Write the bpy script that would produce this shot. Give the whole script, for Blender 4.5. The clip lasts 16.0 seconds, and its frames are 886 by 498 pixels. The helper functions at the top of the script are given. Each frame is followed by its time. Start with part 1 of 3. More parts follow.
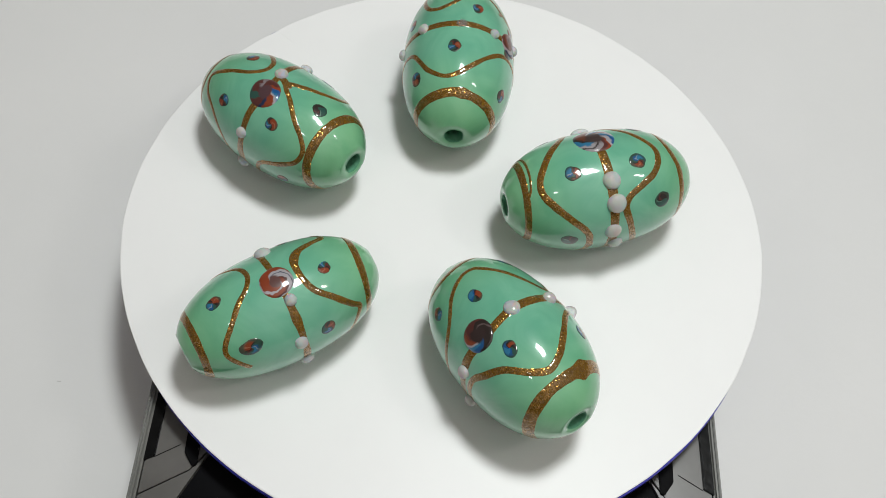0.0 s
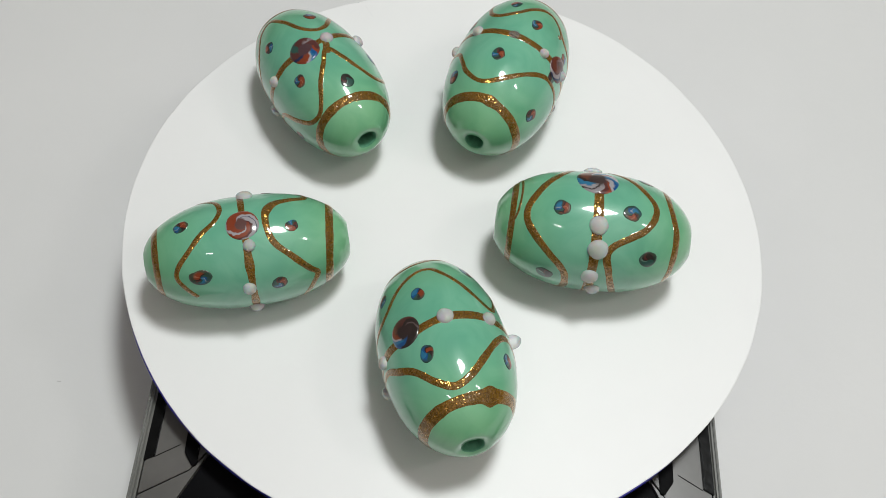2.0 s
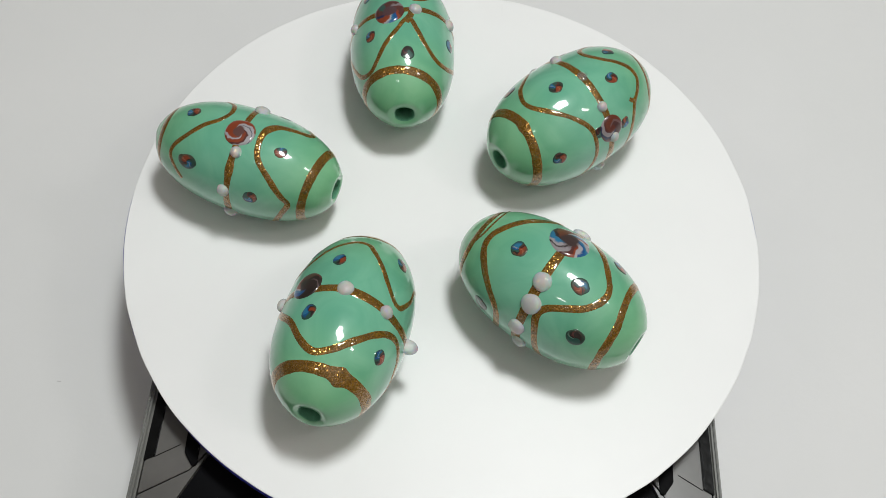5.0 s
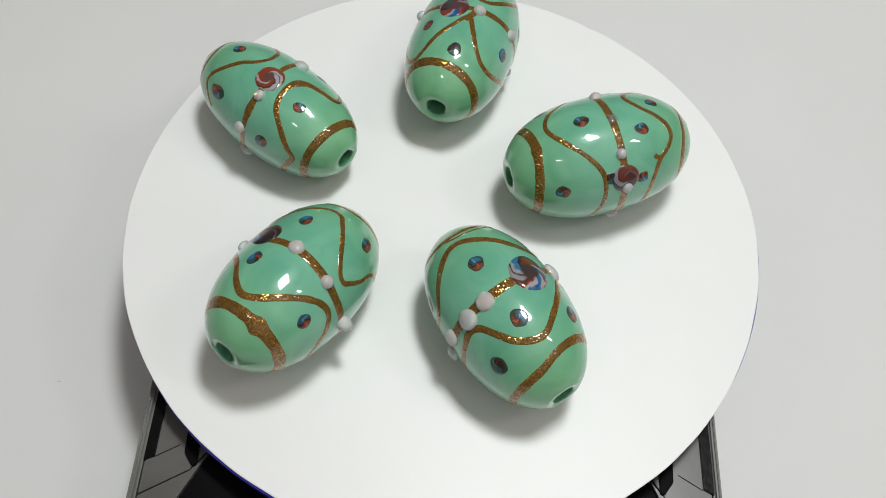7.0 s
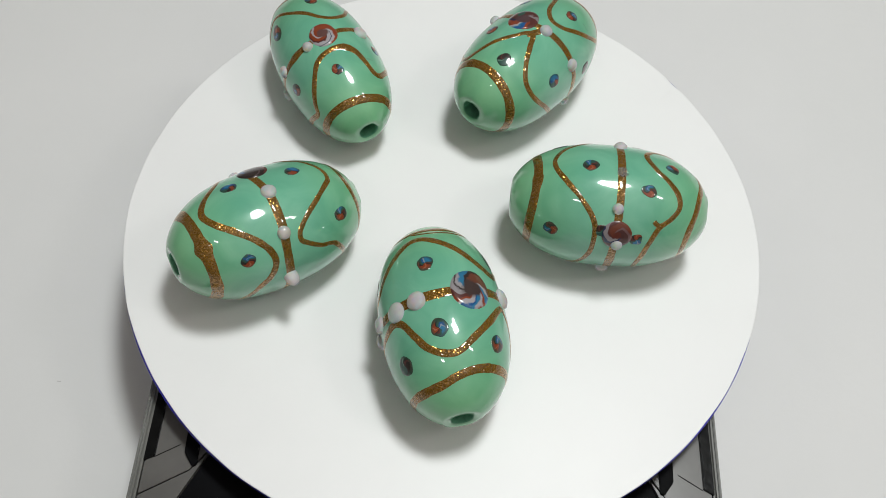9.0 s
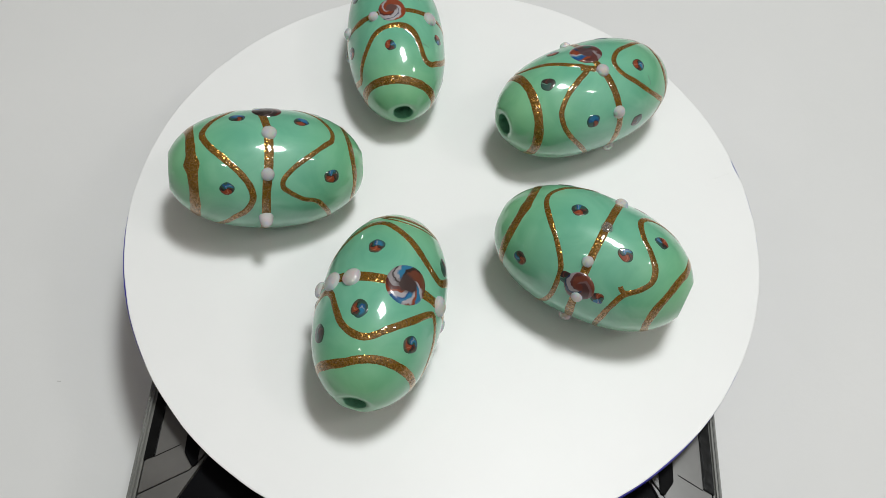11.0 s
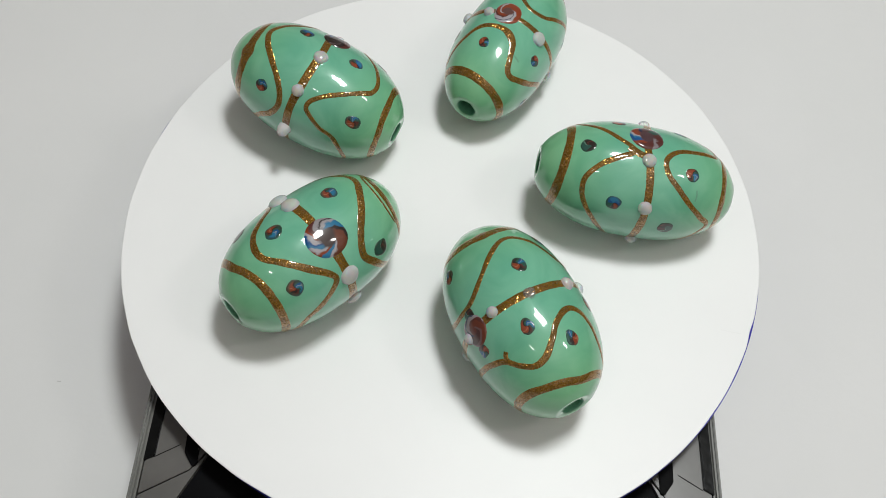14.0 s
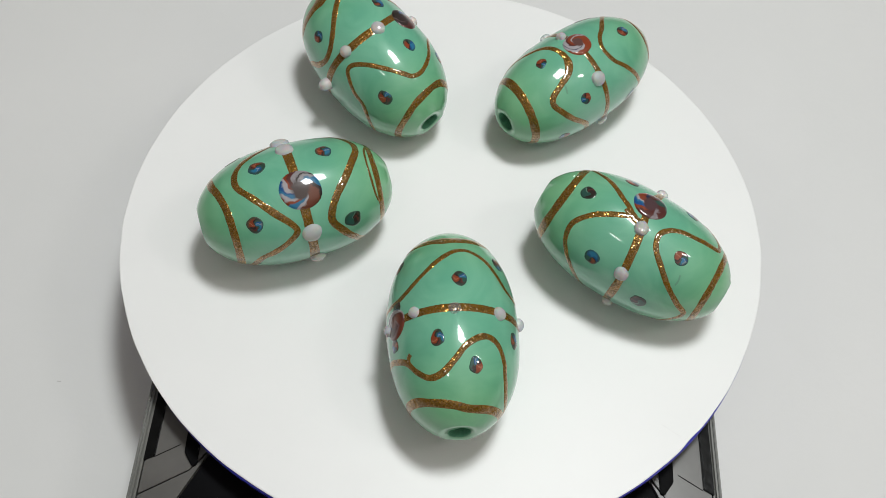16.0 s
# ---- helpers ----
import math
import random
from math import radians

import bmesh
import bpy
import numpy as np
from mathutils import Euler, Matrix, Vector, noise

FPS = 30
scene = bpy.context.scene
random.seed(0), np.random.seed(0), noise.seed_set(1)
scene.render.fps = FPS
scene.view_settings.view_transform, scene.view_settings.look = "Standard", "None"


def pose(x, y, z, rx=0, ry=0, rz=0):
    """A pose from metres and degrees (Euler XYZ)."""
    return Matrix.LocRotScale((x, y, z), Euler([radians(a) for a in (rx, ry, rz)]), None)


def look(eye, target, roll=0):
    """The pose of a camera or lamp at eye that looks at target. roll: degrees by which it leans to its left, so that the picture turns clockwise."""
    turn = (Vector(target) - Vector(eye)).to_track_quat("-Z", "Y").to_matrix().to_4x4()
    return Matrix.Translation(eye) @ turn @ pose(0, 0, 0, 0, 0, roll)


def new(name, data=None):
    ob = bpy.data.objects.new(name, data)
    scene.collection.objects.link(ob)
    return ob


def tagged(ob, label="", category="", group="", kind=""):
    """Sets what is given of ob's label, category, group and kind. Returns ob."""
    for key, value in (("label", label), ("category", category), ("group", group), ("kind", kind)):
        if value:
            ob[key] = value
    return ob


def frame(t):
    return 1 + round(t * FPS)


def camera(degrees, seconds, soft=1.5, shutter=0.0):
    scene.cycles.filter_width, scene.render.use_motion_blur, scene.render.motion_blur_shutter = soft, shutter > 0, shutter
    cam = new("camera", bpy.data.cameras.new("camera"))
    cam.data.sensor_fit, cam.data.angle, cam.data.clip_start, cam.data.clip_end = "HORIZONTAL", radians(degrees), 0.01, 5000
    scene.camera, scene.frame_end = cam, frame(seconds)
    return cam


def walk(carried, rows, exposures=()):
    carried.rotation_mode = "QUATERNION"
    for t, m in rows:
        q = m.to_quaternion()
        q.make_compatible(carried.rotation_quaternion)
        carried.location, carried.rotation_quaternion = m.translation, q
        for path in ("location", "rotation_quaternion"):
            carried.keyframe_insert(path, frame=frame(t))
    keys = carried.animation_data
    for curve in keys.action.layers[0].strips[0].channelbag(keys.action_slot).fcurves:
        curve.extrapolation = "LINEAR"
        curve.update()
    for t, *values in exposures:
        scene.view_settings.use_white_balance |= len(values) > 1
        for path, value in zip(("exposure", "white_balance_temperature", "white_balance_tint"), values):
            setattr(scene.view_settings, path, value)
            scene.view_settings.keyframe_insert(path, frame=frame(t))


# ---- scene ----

# ---- camera: stands still over the turntable ----
TOP = 0.0235                       # height of the disc's upper face over the table
U = 0.05                          # radius of the disc
cam = camera(51.17, 16.0, soft=0.7)
EYE = pose(0.0, -1.563 * U, TOP + 2.489 * U, 30.22, -1.816, 3.067)
walk(cam, [(0.0, EYE), (16.0, EYE)])

# the disc's turn in degrees, every half second
TURN = [0.0, -4.7, -9.62, -14.51, -19.45, -24.46, -29.47, -34.5, -39.55, -44.58, -49.6, -54.65, -59.73, -64.84, -69.95,
        -75.26, -80.74, -86.33, -92.0, -97.6, -103.24, -108.9, -114.62, -120.43, -126.25, -132.18, -138.17, -144.14,
        -150.04, -155.83, -161.61, -167.47, -173.37]

# ---- light ----
world = bpy.data.worlds.new("world")
scene.world = world
world.use_nodes = True
world.node_tree.nodes["Background"].inputs["Color"].default_value = (0.9, 0.93, 1.0, 1)
world.node_tree.nodes["Background"].inputs["Strength"].default_value = 0.03


def area_lamp(name, eye, target, sx, sy, watts, colour=(1, 1, 1), roll=0):
    data = bpy.data.lights.new(name, "AREA")
    data.shape, data.size, data.size_y, data.energy, data.color = "RECTANGLE", sx, sy, watts, colour
    ob = new(name, data)
    ob.matrix_world = look(eye, target, roll)
    return ob


CENTRE = (0, 0, TOP)
area_lamp("desk_lamp_light", (0.93 * U, 0.98 * U, TOP + 7.0 * U), CENTRE, 0.042, 0.045, 0.362, (0.955, 0.99, 0.98), 20)
area_lamp("desk_lamp_light", (1.36 * U, 0.52 * U, TOP + 7.0 * U), CENTRE, 0.047, 0.055, 0.456, (0.955, 0.99, 0.98), 20)
area_lamp("side_lamp_light", (0.36, -0.07, TOP + 0.46), CENTRE, 0.018, 0.070, 0.22, (1.0, 0.97, 0.93))
area_lamp("front_lamp_light", (-0.19, -0.34, TOP + 0.62), CENTRE, 0.075, 0.018, 0.12, (1.0, 0.97, 0.94))
# added soft fill, bounced off the ceiling; stands for no real lamp
area_lamp("ceiling_fill_light", (0.62, -0.7, 0.6), (0.5, -0.55, 1.65), 0.4, 0.4, 11.2, (1.0, 0.94, 0.885))
scene.view_settings.exposure = 0.13


# ---- materials ----
def material(name):
    m = bpy.data.materials.new(name)
    m.use_nodes = True
    return m, m.node_tree.nodes, m.node_tree.links, m.node_tree.nodes["Principled BSDF"]


def set_in(node, **values):
    for key, value in values.items():
        name = key.replace("_", " ")
        node.inputs[name].default_value = (*value, 1) if isinstance(value, tuple) and len(value) == 3 else value


def ramp_node(nodes, stops, mode="LINEAR"):
    r = nodes.new("ShaderNodeValToRGB")
    r.color_ramp.interpolation = mode
    els = r.color_ramp.elements
    while len(els) < len(stops):
        els.new(0.5)
    for e, (p, col) in zip(els, stops):
        e.position, e.color = p, (*col, 1)
    return r


def mottled(name, dark, light, scale, rough, bump=0.0, bump_scale=None, detail=5, dist=0.0002, **extra):
    m, nodes, links, b = material(name)
    co = nodes.new("ShaderNodeTexCoord")
    n1 = nodes.new("ShaderNodeTexNoise")
    set_in(n1, Scale=scale, Detail=float(detail), Roughness=0.6)
    links.new(co.outputs["Object"], n1.inputs["Vector"])
    r = ramp_node(nodes, [(0.3, dark), (0.7, light)])
    links.new(n1.outputs["Fac"], r.inputs["Fac"])
    links.new(r.outputs["Color"], b.inputs["Base Color"])
    set_in(b, Roughness=rough, **extra)
    n2 = nodes.new("ShaderNodeTexNoise")
    set_in(n2, Scale=bump_scale or scale * 6, Detail=4.0)
    links.new(co.outputs["Object"], n2.inputs["Vector"])
    if bump:
        bp = nodes.new("ShaderNodeBump")
        set_in(bp, Strength=bump, Distance=dist)
        links.new(n2.outputs["Fac"], bp.inputs["Height"])
        links.new(bp.outputs["Normal"], b.inputs["Normal"])
    return m


MAT_TABLE = mottled("white_paper_sheet", (0.675, 0.68, 0.677), (0.73, 0.73, 0.727), 9, 0.75, 0.12, 700)
MAT_DISC = mottled("white_satin_disc", (0.785, 0.785, 0.785), (0.815, 0.815, 0.815), 30, 0.45, 0.05, 900)
# the lens's blue colour fringe, put into the plate's own colour
MAT_EDGE = mottled("blue_fringe_edge", (0.012, 0.012, 0.27), (0.03, 0.03, 0.36), 60, 0.4)
MAT_FLECK = mottled("grey_fleck", (0.42, 0.42, 0.41), (0.55, 0.55, 0.54), 3000, 0.8)
MAT_CREASE = mottled("shaded_paper_crease", (0.755, 0.755, 0.755), (0.79, 0.79, 0.79), 900, 0.6)
MAT_WALL = mottled("white_wall", (0.70, 0.70, 0.69), (0.76, 0.76, 0.75), 2, 0.9, 0.2, 60)
MAT_FLOOR = mottled("grey_floor", (0.25, 0.24, 0.23), (0.33, 0.32, 0.30), 3, 0.7)
MAT_GREY = mottled("dark_grey_plastic", (0.085, 0.082, 0.077), (0.115, 0.110, 0.104), 120, 0.3, 0.1, 2500, dist=0.00005)
MAT_RAIL = mottled("grey_plastic_rail", (0.12, 0.12, 0.112), (0.17, 0.17, 0.158), 90, 0.3)
MAT_SLOT = mottled("glossy_black_plastic", (0.003, 0.003, 0.003), (0.006, 0.006, 0.006), 200, 0.28, 0.3, 900, Specular_IOR_Level=0.10)
MAT_BLACK = mottled("black_plastic", (0.002, 0.002, 0.002), (0.004, 0.004, 0.005), 90, 0.5, Specular_IOR_Level=0.04)
MAT_HOLE = mottled("chalky_green_hole", (0.05, 0.20, 0.11), (0.10, 0.30, 0.18), 900, 0.8, 0.3, 3000)
MAT_MILK = mottled("milky_white_glass", (0.86, 0.86, 0.87), (0.97, 0.97, 0.98), 600, 0.06, IOR=1.5, Transmission_Weight=0.56,
                   Subsurface_Weight=0.3, Subsurface_Scale=0.0012)
MAT_CLEAR = mottled("clear_glass", (0.92, 0.92, 0.90), (0.97, 0.97, 0.97), 500, 0.03, IOR=1.5, Transmission_Weight=0.9)


def bead_glass():
    """Opaque mint glass, cooler round the middle and yellower to the ends, under a clear skin with slight ripples."""
    m, nodes, links, b = material("mint_green_glass")
    co = nodes.new("ShaderNodeTexCoord")
    sep = nodes.new("ShaderNodeSeparateXYZ")
    links.new(co.outputs["Object"], sep.inputs[0])
    n1 = nodes.new("ShaderNodeTexNoise")
    set_in(n1, Scale=130.0, Detail=3.0, Roughness=0.5, Distortion=1.2)
    links.new(co.outputs["Object"], n1.inputs["Vector"])
    cool = ramp_node(nodes, [(0.3, (0.138, 0.390, 0.274)), (0.7, (0.218, 0.492, 0.350))])
    warm = ramp_node(nodes, [(0.3, (0.148, 0.390, 0.215)), (0.7, (0.232, 0.488, 0.276))])
    links.new(n1.outputs["Fac"], cool.inputs["Fac"])
    links.new(n1.outputs["Fac"], warm.inputs["Fac"])
    off = nodes.new("ShaderNodeMath")
    off.operation = "ABSOLUTE"
    links.new(sep.outputs["X"], off.inputs[0])
    span = nodes.new("ShaderNodeMapRange")
    span.inputs["From Min"].default_value, span.inputs["From Max"].default_value = 0.004, 0.0135
    links.new(off.outputs[0], span.inputs["Value"])
    mix = nodes.new("ShaderNodeMix")
    mix.data_type = "RGBA"
    links.new(span.outputs["Result"], mix.inputs["Factor"])
    links.new(cool.outputs["Color"], mix.inputs["A"])
    links.new(warm.outputs["Color"], mix.inputs["B"])
    links.new(mix.outputs["Result"], b.inputs["Base Color"])
    n2 = nodes.new("ShaderNodeTexNoise")
    set_in(n2, Scale=330.0, Detail=2.0)
    links.new(co.outputs["Object"], n2.inputs["Vector"])
    bp = nodes.new("ShaderNodeBump")
    set_in(bp, Strength=0.13, Distance=0.0004)
    links.new(n2.outputs["Fac"], bp.inputs["Height"])
    links.new(bp.outputs["Normal"], b.inputs["Coat Normal"])
    set_in(b, Roughness=0.28, Specular_IOR_Level=0.20, Coat_Weight=1.0, Coat_Roughness=0.05, Coat_IOR=1.6, Coat_Tint=(0.83, 0.93, 0.88, 1))
    return m


MAT_GLASS_GREEN = bead_glass()


def goldstone(name, dark, light):
    """Amber glass full of copper flakes, each flake tilted its own way."""
    m, nodes, links, b = material(name)
    co = nodes.new("ShaderNodeTexCoord")
    v = nodes.new("ShaderNodeTexVoronoi")
    set_in(v, Scale=6200.0)
    links.new(co.outputs["Object"], v.inputs["Vector"])
    n = nodes.new("ShaderNodeTexNoise")
    set_in(n, Scale=500.0, Detail=4.0)
    links.new(co.outputs["Object"], n.inputs["Vector"])
    r = ramp_node(nodes, [(0.35, dark), (0.7, light)])
    links.new(n.outputs["Fac"], r.inputs["Fac"])
    split = nodes.new("ShaderNodeSeparateColor")
    links.new(v.outputs["Color"], split.inputs["Color"])
    flake = ramp_node(nodes, [(0.50, (0, 0, 0)), (0.56, (1, 1, 1))])
    links.new(split.outputs["Red"], flake.inputs["Fac"])
    mix = nodes.new("ShaderNodeMix")
    mix.data_type = "RGBA"
    links.new(flake.outputs["Color"], mix.inputs["Factor"])
    links.new(r.outputs["Color"], mix.inputs["A"])
    mix.inputs["B"].default_value = (0.33, 0.195, 0.060, 1)
    links.new(mix.outputs["Result"], b.inputs["Base Color"])
    part_metal = nodes.new("ShaderNodeMath")
    part_metal.operation = "MULTIPLY"
    part_metal.inputs[1].default_value = 0.74
    links.new(flake.outputs["Color"], part_metal.inputs[0])
    links.new(part_metal.outputs[0], b.inputs["Metallic"])
    sub = nodes.new("ShaderNodeVectorMath")
    sub.operation = "SUBTRACT"
    sub.inputs[1].default_value = (0.5, 0.5, 0.5)
    links.new(v.outputs["Color"], sub.inputs[0])
    mul = nodes.new("ShaderNodeVectorMath")
    mul.operation = "SCALE"
    mul.inputs["Scale"].default_value = 0.6
    links.new(sub.outputs[0], mul.inputs[0])
    geo = nodes.new("ShaderNodeNewGeometry")
    add = nodes.new("ShaderNodeVectorMath")
    links.new(geo.outputs["Normal"], add.inputs[0])
    links.new(mul.outputs[0], add.inputs[1])
    nor = nodes.new("ShaderNodeVectorMath")
    nor.operation = "NORMALIZE"
    links.new(add.outputs[0], nor.inputs[0])
    links.new(nor.outputs[0], b.inputs["Normal"])
    set_in(b, Roughness=0.17, Specular_IOR_Level=0.15, Coat_Weight=1.0, Coat_Roughness=0.06, Coat_IOR=1.58, Coat_Tint=(0.93, 0.80, 0.55, 1))
    return m


MAT_GOLD = goldstone("goldstone_glass", (0.118, 0.071, 0.011), (0.182, 0.107, 0.018))


def murrini(name, size, sectors, twist=0.3, stir=0.1, heart=0.0, heart_colour=(0.05, 0.025, 0.02), rim=None):
    """A slice of patterned cane. sectors: (degrees at the rim, colour), each up to the next; twist: turns by which they
    wind from the rim to the middle; heart: share of the radius that is one dark middle; rim: colour of a painted outer
    ring."""
    m, nodes, links, b = material(name)
    co = nodes.new("ShaderNodeTexCoord")
    info = nodes.new("ShaderNodeObjectInfo")
    n = nodes.new("ShaderNodeTexNoise")
    n.noise_dimensions = "4D"
    set_in(n, Scale=700.0, Detail=2.0)
    links.new(co.outputs["Object"], n.inputs["Vector"])
    sep = nodes.new("ShaderNodeSeparateXYZ")
    links.new(co.outputs["Object"], sep.inputs[0])

    def calc(op, a, bb):
        k = nodes.new("ShaderNodeMath")
        k.operation = op
        for i, value in enumerate((a, bb)):
            if isinstance(value, (int, float)):
                k.inputs[i].default_value = value
            else:
                links.new(value, k.inputs[i])
        return k.outputs[0]

    def blend(factor, a, colour):
        mix = nodes.new("ShaderNodeMix")
        mix.data_type = "RGBA"
        links.new(factor, mix.inputs["Factor"])
        links.new(a, mix.inputs["A"])
        mix.inputs["B"].default_value = (*colour, 1)
        return mix.outputs["Result"]

    links.new(calc("MULTIPLY", info.outputs["Random"], 9.0), n.inputs["W"])
    noisy = calc("SUBTRACT", n.outputs["Fac"], 0.5)
    angle = calc("DIVIDE", calc("ARCTAN2", sep.outputs["Y"], sep.outputs["X"]), 2 * math.pi)
    flat = nodes.new("ShaderNodeCombineXYZ")
    links.new(sep.outputs["X"], flat.inputs["X"])
    links.new(sep.outputs["Y"], flat.inputs["Y"])
    length = nodes.new("ShaderNodeVectorMath")
    length.operation = "LENGTH"
    links.new(flat.outputs[0], length.inputs[0])
    far = calc("DIVIDE", length.outputs["Value"], size)
    wound = calc("SUBTRACT", angle, calc("MULTIPLY", calc("SUBTRACT", 1.0, far), twist))
    wound = calc("FRACT", calc("ADD", calc("ADD", wound, calc("MULTIPLY", noisy, stir)), 2.0), 0.0)
    stops = [(0.0, sectors[-1][1])]
    soft = 0.012
    for (p, col), (_, before) in zip(sectors, [sectors[-1]] + sectors[:-1]):
        stops += [(max(0.0, p / 360 - soft), before), (min(1.0, p / 360 + soft), col)]
    r = ramp_node(nodes, stops)
    links.new(wound, r.inputs["Fac"])
    colour = r.outputs["Color"]
    if heart:
        inside = ramp_node(nodes, [(0.42, (1, 1, 1)), (0.58, (0, 0, 0))])
        links.new(calc("DIVIDE", calc("ADD", far, calc("MULTIPLY", noisy, heart * 1.4)), 2 * heart), inside.inputs["Fac"])
        colour = blend(inside.outputs["Color"], colour, heart_colour)
    # painted ring, for the way clear glass over a dot darkens its edge
    if rim:
        skin = ramp_node(nodes, [(0.66, (0, 0, 0)), (0.95, (0.85, 0.85, 0.85))])
        links.new(calc("ADD", far, calc("MULTIPLY", noisy, 0.35)), skin.inputs["Fac"])
        colour = blend(skin.outputs["Color"], colour, rim)
    links.new(colour, b.inputs["Base Color"])
    set_in(b, Roughness=0.3, Specular_IOR_Level=0.15, Coat_Weight=1.0, Coat_Roughness=0.05, Coat_IOR=1.58)
    return m


RED, BLUE, NAVY, PALE, DARK, SKY = (0.205, 0.038, 0.013), (0.008, 0.07, 0.21), (0.012, 0.02, 0.06), (0.32, 0.305, 0.32), (0.022, 0.014, 0.012), (0.02, 0.14, 0.26)
TEAL, WINE = (0.02, 0.07, 0.055), (0.08, 0.022, 0.018)
RIM_SHADE = (0.022, 0.055, 0.036)
MAT_EYE = murrini("red_blue_eye_cane", 0.0011, [(10, RED), (70, (0.3, 0.11, 0.06)), (88, RED), (135, DARK), (165, WINE), (195, TEAL), (225, SKY), (265, (0.2, 0.25, 0.28)), (278, BLUE), (305, TEAL), (340, DARK)], 0.12, 0.75, rim=RIM_SHADE)
MAT_EYE_BLUE = murrini("blue_eye_cane", 0.0011, [(10, RED), (70, DARK), (105, BLUE), (150, SKY), (250, BLUE), (290, TEAL), (335, DARK)], 0.12, 0.6, rim=RIM_SHADE)
MAT_EYE_DARK = murrini("dark_teal_eye_cane", 0.0012, [(10, TEAL), (100, DARK), (190, WINE), (230, DARK), (280, (0.10, 0.19, 0.14)), (310, TEAL)], 0.2, 0.9, rim=RIM_SHADE)
MAT_ROSE = murrini("red_white_swirl_cane", 0.00245, [(5, RED), (141, PALE), (168, RED), (226, WINE), (252, PALE), (300, NAVY), (310, PALE), (345, RED)], 0.66, 0.36, 0.34, (0.10, 0.045, 0.04))
MAT_ROSE_PETAL = murrini("red_white_blue_petal_cane", 0.0032, [(10, (0.28, 0.26, 0.27)), (30, DARK), (40, (0.25, 0.23, 0.24)), (62, WINE), (90, RED), (108, PALE), (134, BLUE), (148, SKY), (166, PALE), (184, RED), (202, SKY), (228, PALE), (250, (0.12, 0.035, 0.018)), (313, DARK), (338, SKY)], 0.3, 0.2, 0.42, (0.045, 0.028, 0.026))
MAT_ROSE_FAN = murrini("purple_fan_cane", 0.0027, [(18, RED), (46, WINE), (103, (0.2, 0.17, 0.18)), (122, WINE), (178, TEAL), (228, WINE), (260, NAVY), (288, RED), (332, PALE), (348, SKY), (357, BLUE)], 0.2, 0.22, 0.42, (0.07, 0.035, 0.04))
MAT_ROSE_WINE = murrini("wine_red_swirl_cane", 0.0023, [(7, (0.06, 0.022, 0.02)), (107, (0.13, 0.07, 0.07)), (147, (0.12, 0.028, 0.014)), (230, WINE), (267, (0.24, 0.21, 0.22)), (320, NAVY), (352, WINE)], 0.6, 0.4, 0.24, (0.10, 0.022, 0.014))
MAT_ROSE_DARK = murrini("dark_swirl_cane", 0.0024, [(5, DARK), (60, (0.1, 0.07, 0.07)), (75, DARK), (110, WINE), (170, (0.12, 0.03, 0.02)), (200, RED), (243, PALE), (258, SKY), (280, BLUE), (310, DARK)], 0.35, 0.2, 0.45, (0.028, 0.016, 0.015))
MAT_SCRATCH = mottled("dark_green_scratch", (0.085, 0.24, 0.15), (0.13, 0.32, 0.21), 900, 0.6)


# ---- mesh helpers ----
def mesh_object(name, bm, mat, smooth=False):
    me = bpy.data.meshes.new(name)
    bmesh.ops.recalc_face_normals(bm, faces=bm.faces[:])
    bm.to_mesh(me)
    bm.free()
    for m in mat if isinstance(mat, (list, tuple)) else [mat]:
        me.materials.append(m)
    if smooth:
        for f in me.polygons:
            f.use_smooth = True
    return new(name, me)


def part(name, bm, mat, parent, label="", smooth=True):
    ob = mesh_object(name, bm, mat, smooth)
    ob.parent = parent
    return tagged(ob, label)


def box_bm(x0, x1, y0, y1, z0, z1, bevel=0.0, segments=2):
    bm = bmesh.new()
    bmesh.ops.create_cube(bm, size=1.0, matrix=Matrix.Translation(((x0 + x1) / 2, (y0 + y1) / 2, (z0 + z1) / 2)) @ Matrix.Diagonal((x1 - x0, y1 - y0, z1 - z0, 1)))
    if bevel:
        bmesh.ops.bevel(bm, geom=bm.edges[:], offset=bevel, segments=segments, affect="EDGES")
    return bm


def prism_bm(outline, z0, z1, bevel=0.0):
    bm = bmesh.new()
    face = bm.faces.new([bm.verts.new((x, y, z0)) for x, y in outline])
    up = bmesh.ops.extrude_face_region(bm, geom=[face])
    bmesh.ops.translate(bm, verts=[v for v in up["geom"] if isinstance(v, bmesh.types.BMVert)], vec=(0, 0, z1 - z0))
    if bevel:
        bmesh.ops.bevel(bm, geom=bm.edges[:], offset=bevel, segments=2, affect="EDGES")
    return bm


def lathe_bm(profile, segments, axis="z"):
    """profile: (radius, height) from one end to the other; ends on the axis are closed."""
    bm = bmesh.new()
    rings = []
    for r, h in profile:
        if r < 1e-9:
            rings.append([bm.verts.new((0, 0, h))])
        else:
            rings.append([bm.verts.new((r * math.cos(2 * math.pi * k / segments), r * math.sin(2 * math.pi * k / segments), h)) for k in range(segments)])
    for a, b in zip(rings, rings[1:]):
        for k in range(segments):
            j = (k + 1) % segments
            quad = [a[k % len(a)], a[j % len(a)], b[j % len(b)], b[k % len(b)]]
            uniq = []
            for v in quad:
                if v not in uniq:
                    uniq.append(v)
            if len(uniq) > 2:
                bm.faces.new(uniq)
    return bm


# ---- the room, closed around the table ----
def slab(name, x0, x1, y0, y1, z0, z1, mat, label, category):
    ob = mesh_object(name, box_bm(x0, x1, y0, y1, z0, z1), mat)
    return tagged(ob, label, category, kind="structure")


